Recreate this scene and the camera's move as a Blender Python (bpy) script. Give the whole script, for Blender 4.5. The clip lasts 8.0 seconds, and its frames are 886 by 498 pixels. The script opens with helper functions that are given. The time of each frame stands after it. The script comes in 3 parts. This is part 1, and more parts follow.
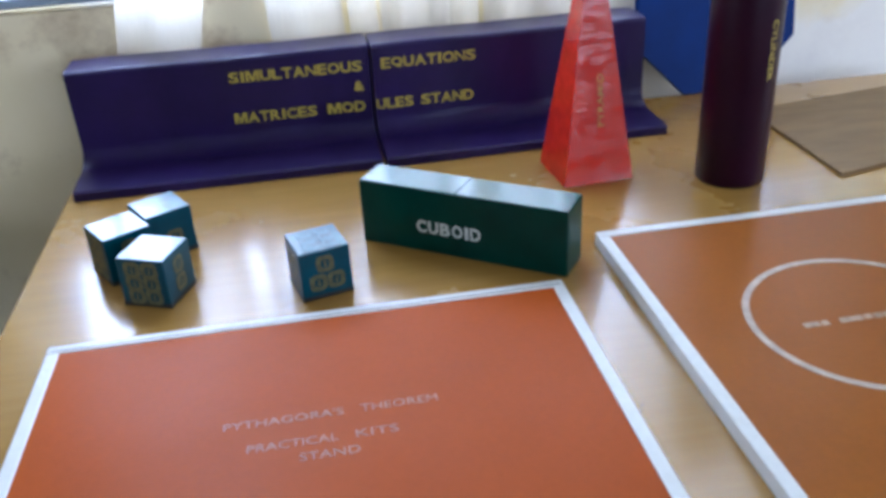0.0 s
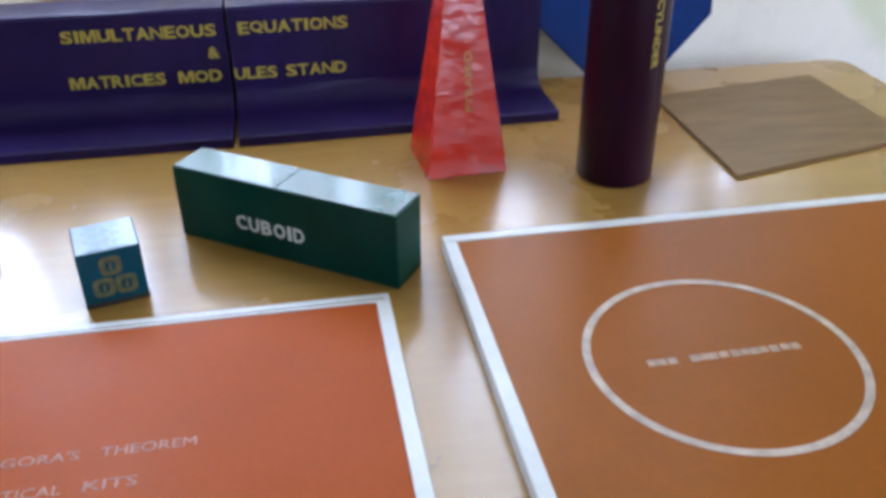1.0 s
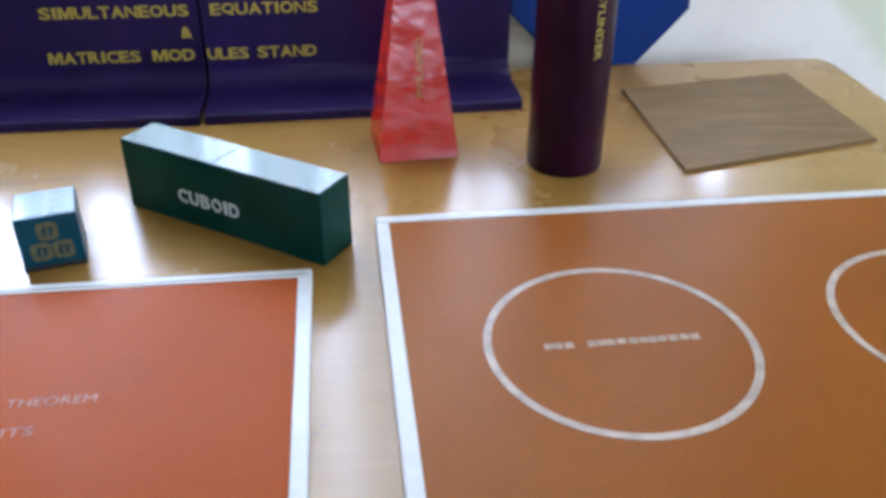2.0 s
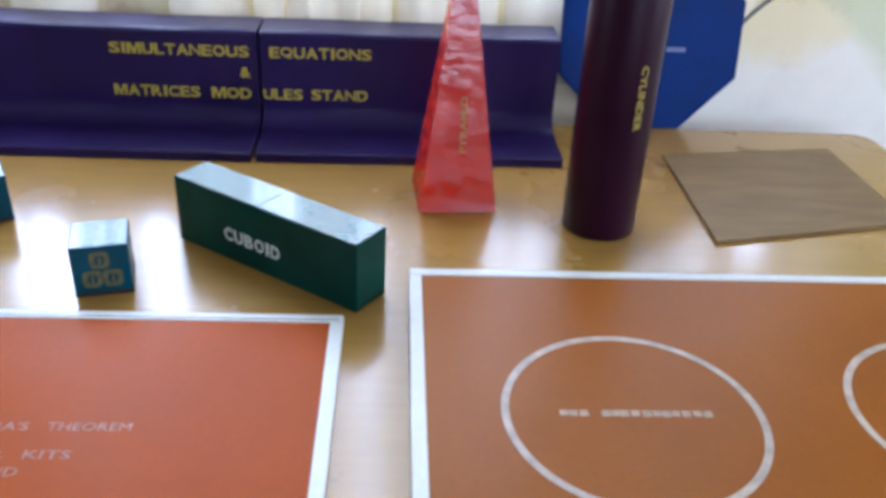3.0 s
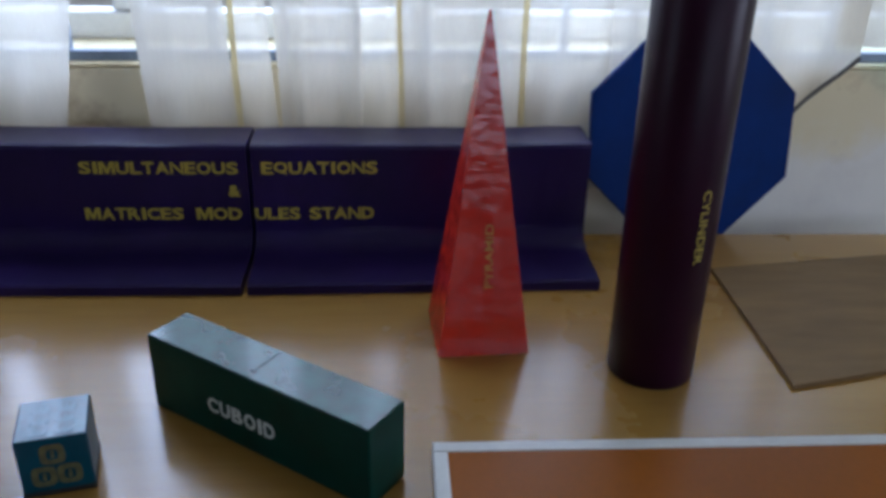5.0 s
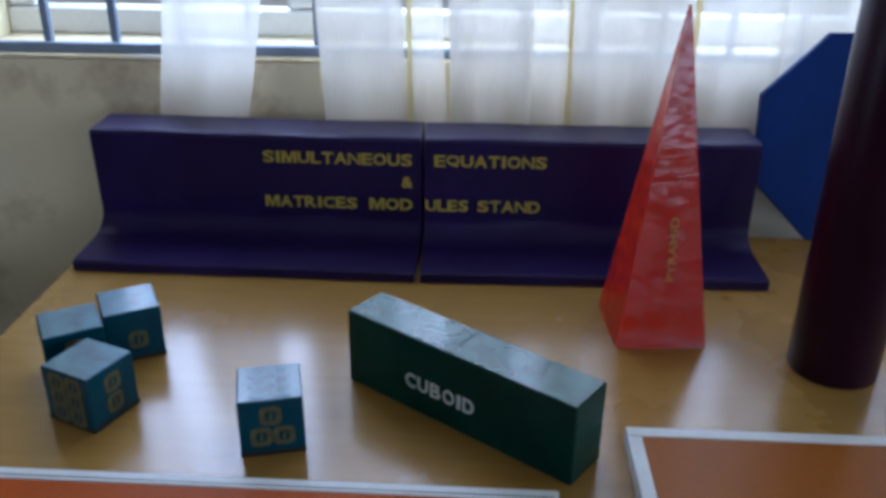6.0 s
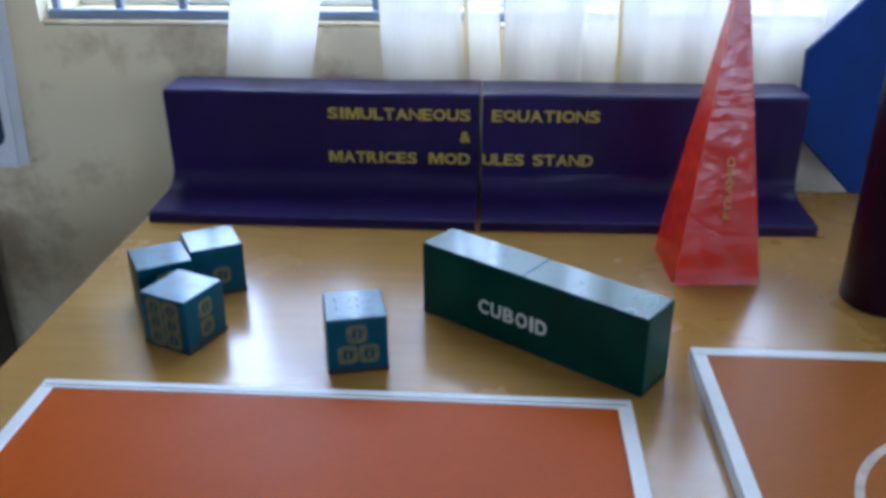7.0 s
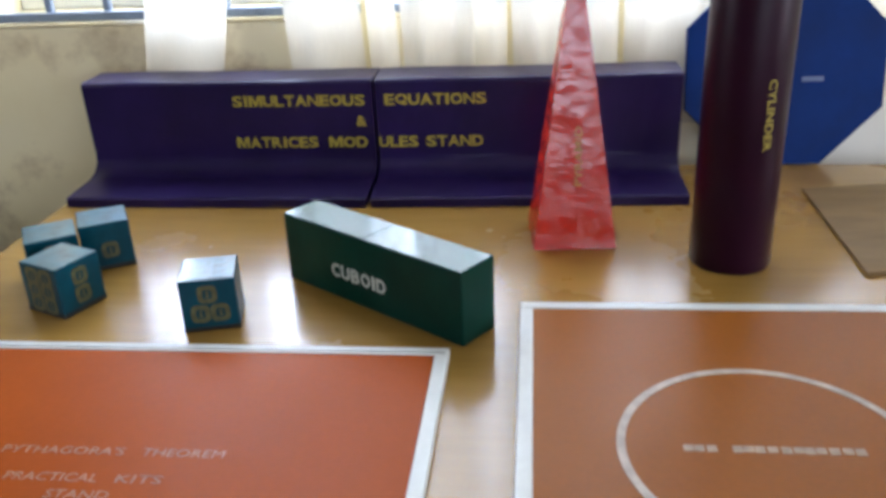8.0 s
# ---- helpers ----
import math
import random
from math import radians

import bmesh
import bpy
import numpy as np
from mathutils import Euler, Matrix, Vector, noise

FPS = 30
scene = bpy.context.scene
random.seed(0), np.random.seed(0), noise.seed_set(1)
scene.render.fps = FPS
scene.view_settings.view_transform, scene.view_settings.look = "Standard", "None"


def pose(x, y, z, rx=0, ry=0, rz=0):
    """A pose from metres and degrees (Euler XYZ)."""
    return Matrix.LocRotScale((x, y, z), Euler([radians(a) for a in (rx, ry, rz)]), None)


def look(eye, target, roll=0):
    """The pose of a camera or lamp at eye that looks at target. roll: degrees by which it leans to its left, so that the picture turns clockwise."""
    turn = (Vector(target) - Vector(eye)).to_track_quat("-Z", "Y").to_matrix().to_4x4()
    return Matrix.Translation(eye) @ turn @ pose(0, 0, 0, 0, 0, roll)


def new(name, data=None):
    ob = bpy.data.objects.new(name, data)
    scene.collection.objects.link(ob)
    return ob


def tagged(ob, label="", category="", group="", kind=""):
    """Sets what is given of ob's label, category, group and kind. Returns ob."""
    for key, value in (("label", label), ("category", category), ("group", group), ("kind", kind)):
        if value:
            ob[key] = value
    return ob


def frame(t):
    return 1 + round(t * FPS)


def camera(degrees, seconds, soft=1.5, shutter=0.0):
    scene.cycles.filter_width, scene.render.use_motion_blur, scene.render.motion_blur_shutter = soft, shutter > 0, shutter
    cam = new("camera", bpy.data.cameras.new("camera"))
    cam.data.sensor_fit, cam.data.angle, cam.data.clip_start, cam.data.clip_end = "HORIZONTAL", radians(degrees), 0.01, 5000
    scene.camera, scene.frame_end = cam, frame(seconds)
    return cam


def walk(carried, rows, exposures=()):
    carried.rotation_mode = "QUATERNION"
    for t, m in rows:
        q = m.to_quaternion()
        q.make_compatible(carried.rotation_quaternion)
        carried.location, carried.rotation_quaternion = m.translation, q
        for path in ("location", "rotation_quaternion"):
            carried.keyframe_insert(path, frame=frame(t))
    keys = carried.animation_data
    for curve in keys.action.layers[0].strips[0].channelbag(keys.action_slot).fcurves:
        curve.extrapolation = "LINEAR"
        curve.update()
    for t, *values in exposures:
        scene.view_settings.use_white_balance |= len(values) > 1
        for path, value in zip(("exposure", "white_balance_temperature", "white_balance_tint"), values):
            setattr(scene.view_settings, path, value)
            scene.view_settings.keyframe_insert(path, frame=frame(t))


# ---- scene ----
# The camera: a phone held over the table, drifting and turning.
cam = camera(53.68, 8.0, soft=3.8)
PATH = [
    (0, look((-0.1047, -1.0233, 1.1835), (0.0412, -0.1558, 0.7080), -3.18)),
    (0.2, look((-0.0747, -1.0253, 1.1785), (0.0700, -0.1528, 0.7117), -2.71)),
    (0.5, look((-0.0394, -0.9938, 1.1663), (0.1126, -0.1302, 0.6856), -1.60)),
    (0.8, look((0.0188, -0.9576, 1.1548), (0.1654, -0.1060, 0.6516), -0.56)),
    (1, look((0.0500, -0.9319, 1.1580), (0.2175, -0.0912, 0.6432), -0.30)),
    (1.2, look((0.0673, -0.9220, 1.1531), (0.2598, -0.0856, 0.6398), -1.25)),
    (2.5, look((0.1699, -1.0060, 1.1821), (0.2359, -0.1594, 0.6539), 2.26)),
    (2.8, look((0.1661, -1.0140, 1.2073), (0.2229, -0.1538, 0.7005), 2.90)),
    (3, look((0.1527, -0.9804, 1.1970), (0.2254, -0.1163, 0.6989), 3.08)),
    (3.2, look((0.1458, -0.9596, 1.2063), (0.2433, -0.1013, 0.7025), 4.02)),
    (3.5, look((0.1213, -0.9098, 1.2220), (0.2244, -0.0379, 0.7433), 1.77)),
    (3.8, look((0.1099, -0.8803, 1.2246), (0.2342, 0.0039, 0.7743), -0.23)),
    (4, look((0.1162, -0.8535, 1.2144), (0.2562, 0.0290, 0.7653), -0.12)),
    (4.2, look((0.1263, -0.8318, 1.2041), (0.2440, 0.0560, 0.7593), 0.18)),
    (5.3, look((0.1429, -0.8104, 1.2030), (0.1854, 0.0871, 0.7641), 1.32)),
    (5.5, look((0.1236, -0.8064, 1.1909), (0.1258, 0.0955, 0.7589), 0.81)),
    (5.8, look((0.0808, -0.8232, 1.1910), (0.0644, 0.0792, 0.7605), 1.37)),
    (6, look((0.0491, -0.8421, 1.1886), (0.0258, 0.0620, 0.7619), 0.70)),
    (6.2, look((0.0284, -0.8500, 1.1698), (-0.0004, 0.0587, 0.7532), -0.25)),
    (6.5, look((0.0077, -0.8734, 1.1677), (-0.0450, 0.0333, 0.7492), -0.16)),
    (6.8, look((0.0076, -0.8914, 1.1532), (-0.0326, 0.0204, 0.7447), 0.24)),
    (7, look((0.0045, -0.9085, 1.1501), (-0.0391, -0.0031, 0.7279), -0.11)),
    (7.2, look((0.0254, -0.9114, 1.1376), (-0.0276, -0.0063, 0.7157), -0.98)),
    (7.5, look((0.0578, -0.9307, 1.1441), (-0.0132, -0.0267, 0.7225), -1.18)),
    (7.7, look((0.1157, -0.9504, 1.1440), (0.0413, -0.0422, 0.7321), -1.25)),
    (8, look((0.1816, -0.9661, 1.1352), (0.0935, -0.0597, 0.7222), -2.54)),
]
EXPOSURES = [(0.0, -0.64, 4980, 18), (1.0, -0.58, 5200, 18), (3.2, -0.49, 5070, 18), (4.0, -1.22, 5080, 17), (4.2, -1.42, 5080, 17), (5.4, -2.0, 5070, 18), (6.0, -1.73, 4900, 18), (6.5, -1.50, 4740, 18), (7.2, -1.02, 4780, 17), (7.6, -0.90, 5030, 17), (8.0, -0.78, 5600, 16)]
walk(cam, PATH, EXPOSURES)

# ---------------------------------------------------------------- world and lights
SUN_EL = 58.0
world = bpy.data.worlds.new("sky")
scene.world = world
world.use_nodes = True
wn = world.node_tree
sky = wn.nodes.new("ShaderNodeTexSky")
sky.sky_type, sky.sun_disc = "NISHITA", False
sky.sun_elevation, sky.sun_rotation = radians(SUN_EL), radians(170)
wn.nodes["Background"].inputs["Strength"].default_value = 0.15
wn.links.new(sky.outputs[0], wn.nodes["Background"].inputs[0])

sun = new("sun", bpy.data.lights.new("sun", "SUN"))
sun.data.energy, sun.data.angle, sun.data.color = 5.0, radians(0.5), (1.0, 0.95, 0.87)
sun.matrix_world = look((0.74, -4.18, 6.8), (0.0, 0.0, 0.0))


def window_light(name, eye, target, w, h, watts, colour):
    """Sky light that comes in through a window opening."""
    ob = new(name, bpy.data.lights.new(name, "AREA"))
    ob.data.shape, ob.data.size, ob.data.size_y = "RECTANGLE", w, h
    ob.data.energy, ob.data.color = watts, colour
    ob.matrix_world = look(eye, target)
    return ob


window_light("window_light", (0.19, 0.47, 1.54), (0.19, -0.5, 1.48), 1.45, 0.96, 108.0, (0.86, 0.93, 1.0))
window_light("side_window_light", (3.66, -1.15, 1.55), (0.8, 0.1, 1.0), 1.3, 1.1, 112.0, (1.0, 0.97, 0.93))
# added fill that brightens the left wall; no window is known there
window_light("west_fill_light", (-4.66, -1.6, 1.55), (-0.6, 0.2, 0.9), 1.3, 1.1, 42.0, (0.98, 0.98, 0.97))
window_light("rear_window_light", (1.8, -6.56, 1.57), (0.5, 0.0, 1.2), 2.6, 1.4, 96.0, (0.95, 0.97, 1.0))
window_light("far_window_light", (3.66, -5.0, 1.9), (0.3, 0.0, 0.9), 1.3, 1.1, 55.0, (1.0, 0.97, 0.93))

# ---------------------------------------------------------------- materials


def nodes_of(name):
    m = bpy.data.materials.new(name)
    m.use_nodes = True
    nt = m.node_tree
    return m, nt, nt.nodes["Principled BSDF"]


def add(nt, kind, **values):
    n = nt.nodes.new(kind)
    for k, v in values.items():
        n.inputs[k.replace("_", " ")].default_value = v
    return n


def ramp(nt, fac, stops):
    r = nt.nodes.new("ShaderNodeValToRGB")
    while len(r.color_ramp.elements) < len(stops):
        r.color_ramp.elements.new(0.5)
    for e, (p, c) in zip(r.color_ramp.elements, stops):
        e.position, e.color = p, (*c, 1.0)
    nt.links.new(fac, r.inputs[0])
    return r.outputs[0]


def mixed(nt, a, b, fac, mode="MIX"):
    n = nt.nodes.new("ShaderNodeMix")
    n.data_type, n.blend_type = "RGBA", mode
    for sock, v in ((n.inputs[0], fac), (n.inputs[6], a), (n.inputs[7], b)):
        if isinstance(v, (int, float)):
            sock.default_value = v
        elif isinstance(v, tuple):
            sock.default_value = (*v, 1.0)
        else:
            nt.links.new(v, sock)
    return n.outputs[2]


def coords(nt, scale=(1, 1, 1)):
    tc = nt.nodes.new("ShaderNodeTexCoord")
    mp = nt.nodes.new("ShaderNodeMapping")
    mp.inputs["Scale"].default_value = scale
    nt.links.new(tc.outputs["Object"], mp.inputs[0])
    return mp.outputs[0]


def noise_of(nt, co, scale, detail=4.0, rough=0.55):
    n = add(nt, "ShaderNodeTexNoise", Scale=scale, Detail=detail, Roughness=rough)
    nt.links.new(co, n.inputs["Vector"])
    return n.outputs["Fac"]


def bump(nt, b, height, strength, distance):
    n = add(nt, "ShaderNodeBump", Strength=strength, Distance=distance)
    nt.links.new(height, n.inputs["Height"])
    nt.links.new(n.outputs[0], b.inputs["Normal"])


def paint(name, colour, rough=0.4, vary=0.12, scale=9.0, fine=160.0, relief=0.15, coat=0.0, stretch=(1, 1, 1), metal=0.0, spec=0.5):
    """A painted or plain surface: broad fading, fine grain and a slight relief."""
    m, nt, b = nodes_of(name)
    co = coords(nt, stretch)
    dark = tuple(c * (1 - vary) for c in colour)
    light = tuple(min(1.0, c * (1 + vary)) for c in colour)
    broad = ramp(nt, noise_of(nt, co, scale, 5), [(0.3, dark), (0.7, light)])
    grain = noise_of(nt, co, fine, 3)
    nt.links.new(mixed(nt, broad, ramp(nt, grain, [(0.3, (0.75,) * 3), (0.7, (1.0,) * 3)]), 0.3, "MULTIPLY"), b.inputs["Base Color"])
    mr = nt.nodes.new("ShaderNodeMapRange")
    mr.inputs["To Min"].default_value, mr.inputs["To Max"].default_value = max(0.02, rough - 0.08), rough + 0.1
    nt.links.new(noise_of(nt, co, scale * 3, 4), mr.inputs["Value"])
    nt.links.new(mr.outputs[0], b.inputs["Roughness"])
    b.inputs["Coat Weight"].default_value, b.inputs["Coat Roughness"].default_value = coat, 0.14
    b.inputs["Metallic"].default_value, b.inputs["Specular IOR Level"].default_value = metal, spec
    bump(nt, b, grain, relief, 0.0006)
    return m


def laminate_table():
    m, nt, b = nodes_of("table laminate")
    co = coords(nt, (1.2, 14.0, 14.0))
    grain = noise_of(nt, co, 6.0, 8, 0.6)
    col = ramp(nt, grain, [(0.25, (0.285, 0.158, 0.029)), (0.55, (0.318, 0.180, 0.035)), (0.8, (0.345, 0.200, 0.043))])
    plain = coords(nt)
    smears = noise_of(nt, plain, 5.0, 5)
    col = mixed(nt, col, ramp(nt, smears, [(0.35, (0.92, 0.91, 0.89)), (0.65, (1.0, 1.0, 1.0))]), 0.5, "MULTIPLY")
    nt.links.new(col, b.inputs["Base Color"])
    nt.links.new(ramp(nt, smears, [(0.3, (0.22,) * 3), (0.7, (0.30,) * 3)]), b.inputs["Roughness"])
    b.inputs["Coat Weight"].default_value, b.inputs["Coat Roughness"].default_value = 0.62, 0.15
    b.inputs["Specular IOR Level"].default_value = 0.36
    bump(nt, b, noise_of(nt, plain, 22.0, 4), 0.10, 0.0008)
    return m


def wall_paint():
    m, nt, b = nodes_of("cream distemper")
    co = coords(nt)
    col = ramp(nt, noise_of(nt, co, 3.0, 6), [(0.3, (0.76, 0.66, 0.40)), (0.7, (0.84, 0.76, 0.53))])
    stain = noise_of(nt, co, 6.5, 7, 0.65)
    col = mixed(nt, col, (0.36, 0.25, 0.13), ramp(nt, stain, [(0.49, (0, 0, 0)), (0.66, (0.72, 0.72, 0.72))]))
    bare = noise_of(nt, co, 2.2, 6, 0.6)
    col = mixed(nt, col, (0.82, 0.80, 0.71), ramp(nt, bare, [(0.56, (0, 0, 0)), (0.62, (0.7, 0.7, 0.7))]))
    # whiter low on the wall at the right, above the table, with a ragged edge
    sep = nt.nodes.new("ShaderNodeSeparateXYZ")
    nt.links.new(co, sep.inputs[0])
    edge = nt.nodes.new("ShaderNodeMath")
    edge.operation = "MULTIPLY_ADD"
    nt.links.new(noise_of(nt, co, 5.0, 6, 0.6), edge.inputs[0])
    edge.inputs[1].default_value = 0.22
    nt.links.new(sep.outputs["Z"], edge.inputs[2])
    side = ramp(nt, sep.outputs["X"], [(0.35, (0, 0, 0)), (0.6, (1, 1, 1))])
    low_white = mixed(nt, ramp(nt, edge.outputs[0], [(0.955, (0.8,) * 3), (0.995, (0,) * 3)]), side, 1.0, "MULTIPLY")
    col = mixed(nt, col, (0.84, 0.83, 0.79), low_white)
    # older greenish paint right of a slanting edge beside the window
    slope = add(nt, "ShaderNodeVectorMath")
    slope.operation = "DOT_PRODUCT"
    nt.links.new(co, slope.inputs[0])
    slope.inputs[1].default_value = (0.69, 0.0, 0.724)
    ragged = nt.nodes.new("ShaderNodeMath")
    ragged.operation = "MULTIPLY_ADD"
    nt.links.new(noise_of(nt, co, 9.0, 5), ragged.inputs[0])
    ragged.inputs[1].default_value = 0.05
    nt.links.new(slope.outputs["Value"], ragged.inputs[2])
    shift = nt.nodes.new("ShaderNodeMath")
    shift.operation = "SUBTRACT"
    nt.links.new(ragged.outputs[0], shift.inputs[0])
    shift.inputs[1].default_value = 0.70
    col = mixed(nt, col, (0.62, 0.66, 0.45), ramp(nt, shift.outputs[0], [(0.505, (0, 0, 0)), (0.535, (0.8, 0.8, 0.8))]))
    specks = noise_of(nt, co, 38.0, 2)
    col = mixed(nt, col, (0.12, 0.09, 0.06), ramp(nt, specks, [(0.74, (0, 0, 0)), (0.80, (0.8, 0.8, 0.8))]))
    nt.links.new(col, b.inputs["Base Color"])
    b.inputs["Roughness"].default_value = 0.75
    bump(nt, b, noise_of(nt, co, 40.0, 6), 0.25, 0.003)
    return m


def curtain_cloth(name, clear, through_light, low=(0.79, 0.72, 0.57), high=(0.86, 0.81, 0.69)):
    m, nt, b = nodes_of(name)
    co = coords(nt)
    out = nt.nodes["Material Output"]
    weave = noise_of(nt, coords(nt, (420.0, 420.0, 40.0)), 1.0, 2)
    col = ramp(nt, noise_of(nt, co, 7.0, 4), [(0.3, low), (0.7, high)])
    col = mixed(nt, col, ramp(nt, weave, [(0.3, (0.9,) * 3), (0.7, (1.0,) * 3)]), 0.5, "MULTIPLY")
    d, tl, tp = nt.nodes.new("ShaderNodeBsdfDiffuse"), nt.nodes.new("ShaderNodeBsdfTranslucent"), nt.nodes.new("ShaderNodeBsdfTransparent")
    nt.links.new(col, d.inputs[0])
    nt.links.new(col, tl.inputs[0])
    m1, m2 = nt.nodes.new("ShaderNodeMixShader"), nt.nodes.new("ShaderNodeMixShader")
    m1.inputs[0].default_value, m2.inputs[0].default_value = through_light, clear
    nt.links.new(d.outputs[0], m1.inputs[1])
    nt.links.new(tl.outputs[0], m1.inputs[2])
    nt.links.new(m1.outputs[0], m2.inputs[1])
    nt.links.new(tp.outputs[0], m2.inputs[2])
    nt.links.new(m2.outputs[0], out.inputs[0])
    return m


def wrapped_red():
    """Red paper under clear tape with wrinkles."""
    m, nt, b = nodes_of("red paper under clear tape")
    co = coords(nt)
    col = ramp(nt, noise_of(nt, co, 18.0, 4), [(0.3, (0.50, 0.016, 0.004)), (0.7, (0.62, 0.028, 0.006))])
    nt.links.new(col, b.inputs["Base Color"])
    b.inputs["Roughness"].default_value = 0.5
    b.inputs["Specular IOR Level"].default_value = 0.05
    patches = noise_of(nt, coords(nt, (0.8, 0.8, 1.2)), 75.0, 3)
    nt.links.new(ramp(nt, patches, [(0.36, (0.15,) * 3), (0.58, (1.0,) * 3)]), b.inputs["Coat Weight"])
    b.inputs["Coat Roughness"].default_value, b.inputs["Coat IOR"].default_value = 0.15, 1.75
    h = mixed(nt, noise_of(nt, coords(nt, (0.7, 0.7, 1.4)), 130.0, 3), noise_of(nt, co, 190.0, 3), 0.35)
    bump(nt, b, h, 0.06, 0.003)
    cb = add(nt, "ShaderNodeBump", Strength=0.30, Distance=0.0022)
    nt.links.new(h, cb.inputs["Height"])
    nt.links.new(cb.outputs[0], b.inputs["Coat Normal"])
    return m


TABLE = laminate_table()
WALL = wall_paint()
CURTAIN = curtain_cloth("lined curtain cloth", 0.15, 0.34)
VOILE = curtain_cloth("thin voile cloth", 0.22, 0.62)
SHEER = curtain_cloth("single sheer curtain cloth", 0.36, 0.55)
HEM = curtain_cloth("yellowed hem", 0.1, 0.55, (0.76, 0.67, 0.38), (0.84, 0.76, 0.50))
PURPLE = paint("dark purple enamel", (0.0145, 0.0070, 0.054), 0.33, 0.25, 12, 140, 0.12, spec=0.25)
YELLOW = paint("yellow lettering", (0.37, 0.295, 0.035), 0.5, 0.15, 60)
GREEN = paint("green enamel", (0.001, 0.031, 0.022), 0.36, 0.35, 14, 70, 0.25, coat=0.06, spec=0.12)
TEAL = paint("teal enamel", (0.001, 0.046, 0.072), 0.36, 0.35, 20, 80, 0.3, coat=0.15, spec=0.15)
TAPE = paint("dull yellow print", (0.082, 0.080, 0.030), 0.45, 0.45, 130)
HAZE = paint("faint white print", (0.12, 0.16, 0.30), 0.5, 0.2, 60)
# taped green, paler than the body: window sheen put into the colour
GREEN_TOP = paint("taped green paint lightened for top sheen", (0.006, 0.070, 0.056), 0.22, 0.4, 30, 34, 1.0, coat=0.55, spec=0.3)
# lighter copy of the teal: sheen on the cube tops put into the colour
TEAL_TOP = paint("teal paint lightened for top sheen", (0.012, 0.090, 0.125), 0.34, 0.45, 45, 60, 1.0, coat=0.45, spec=0.5)
DARK_STRIP = paint("dark grey strip", (0.13, 0.12, 0.11), 0.8, 0.2, 40)
PALE = paint("pale worn outline", (0.020, 0.100, 0.14), 0.32, 0.3, 60, coat=0.35)
WHITE = paint("white print", (0.55, 0.60, 0.57), 0.5, 0.1, 60)
FADED = paint("worn white print", (0.43, 0.345, 0.28), 0.5, 0.25, 90)
INK = paint("faded grey print", (0.372, 0.172, 0.097), 0.5, 0.35, 90)
INK2 = paint("blurred white print", (0.37, 0.25, 0.17), 0.5, 0.35, 120)
RED = wrapped_red()
GOLD = paint("gold print", (0.60, 0.29, 0.045), 0.45, 0.3, 160)
BASE = paint("near-black strip", (0.006, 0.007, 0.008), 0.6, 0.3, 40)
MAROON = paint("dark maroon vinyl", (0.018, 0.0022, 0.013), 0.34, 0.2, 10, 130, 0.02, spec=0.17)
ORANGE = paint("orange laminate", (0.330, 0.066, 0.003), 0.40, 0.07, 5, 200, 0.06, spec=0.07)
# the orange laminate again, with a darker yellow light cast put into the colour
ORANGE_CAST = paint("orange laminate with yellow cast", (0.252, 0.077, 0.003), 0.36, 0.10, 4, 200, 0.06, spec=0.13)
EDGE = paint("white edging", (0.60, 0.61, 0.585), 0.4, 0.06, 16, 120)
BLUE = paint("blue paint", (0.001, 0.022, 0.140), 0.45, 0.3, 9, 120, 0.15, spec=0.12)
BOARD = paint("brown hardboard", (0.175, 0.108, 0.042), 0.55, 0.2, 8, 260, 0.25, stretch=(1, 5, 1), spec=0.25)
STEEL = paint("grey blue window bars", (0.20, 0.25, 0.33), 0.45, 0.15, 20)
FRAME = paint("white window frame", (0.78, 0.77, 0.72), 0.45, 0.08, 12)
CONCRETE = paint("grey concrete floor", (0.22, 0.20, 0.17), 0.6, 0.2, 3, 60, 0.3)
CEIL = paint("white ceiling", (0.75, 0.74, 0.70), 0.8, 0.05, 3, 60)
PAPER = paint("white chart paper", (0.72, 0.74, 0.75), 0.6, 0.05, 10)
PICTURE = paint("dark blue chart print", (0.012, 0.038, 0.075), 0.5, 0.5, 14)
DARK = paint("dark stained wood", (0.018, 0.013, 0.011), 0.4, 0.3, 8, 90, stretch=(1, 1, 6))
YARD = paint("pale yard ground", (0.42, 0.38, 0.31), 0.8, 0.2, 0.6, 30)
RENDERED = paint("cream parapet", (0.74, 0.70, 0.60), 0.8, 0.12, 2, 40)

# ---------------------------------------------------------------- mesh helpers


def mesh_of(name, bm, material, smooth=False):
    me = bpy.data.meshes.new(name)
    bmesh.ops.recalc_face_normals(bm, faces=bm.faces)
    bm.to_mesh(me)
    bm.free()
    me.materials.append(material)
    for p in me.polygons:
        p.use_smooth = smooth
    return me


def part(name, bm, material, parent=None, label="", smooth=False, at=None):
    ob = new(name, mesh_of(name, bm, material, smooth))
    if parent is not None:
        ob.parent = parent
    if at is not None:
        ob.matrix_basis = at
    return tagged(ob, label)


def thing(name, at, label, category, group="", kind=""):
    ob = new(name)
    ob.empty_display_size = 0.05
    ob.matrix_basis = at
    return tagged(ob, label, category, group, kind)


def box(x0, x1, y0, y1, z0, z1, bevel=0.0, seg=2):
    bm = bmesh.new()
    bmesh.ops.create_cube(bm, size=1.0)
    for v in bm.verts:
        v.co = Vector((x0 if v.co.x < 0 else x1, y0 if v.co.y < 0 else y1, z0 if v.co.z < 0 else z1))
    if bevel:
        bmesh.ops.bevel(bm, geom=bm.edges[:], offset=bevel, segments=seg, affect="EDGES", profile=0.5)
    return bm


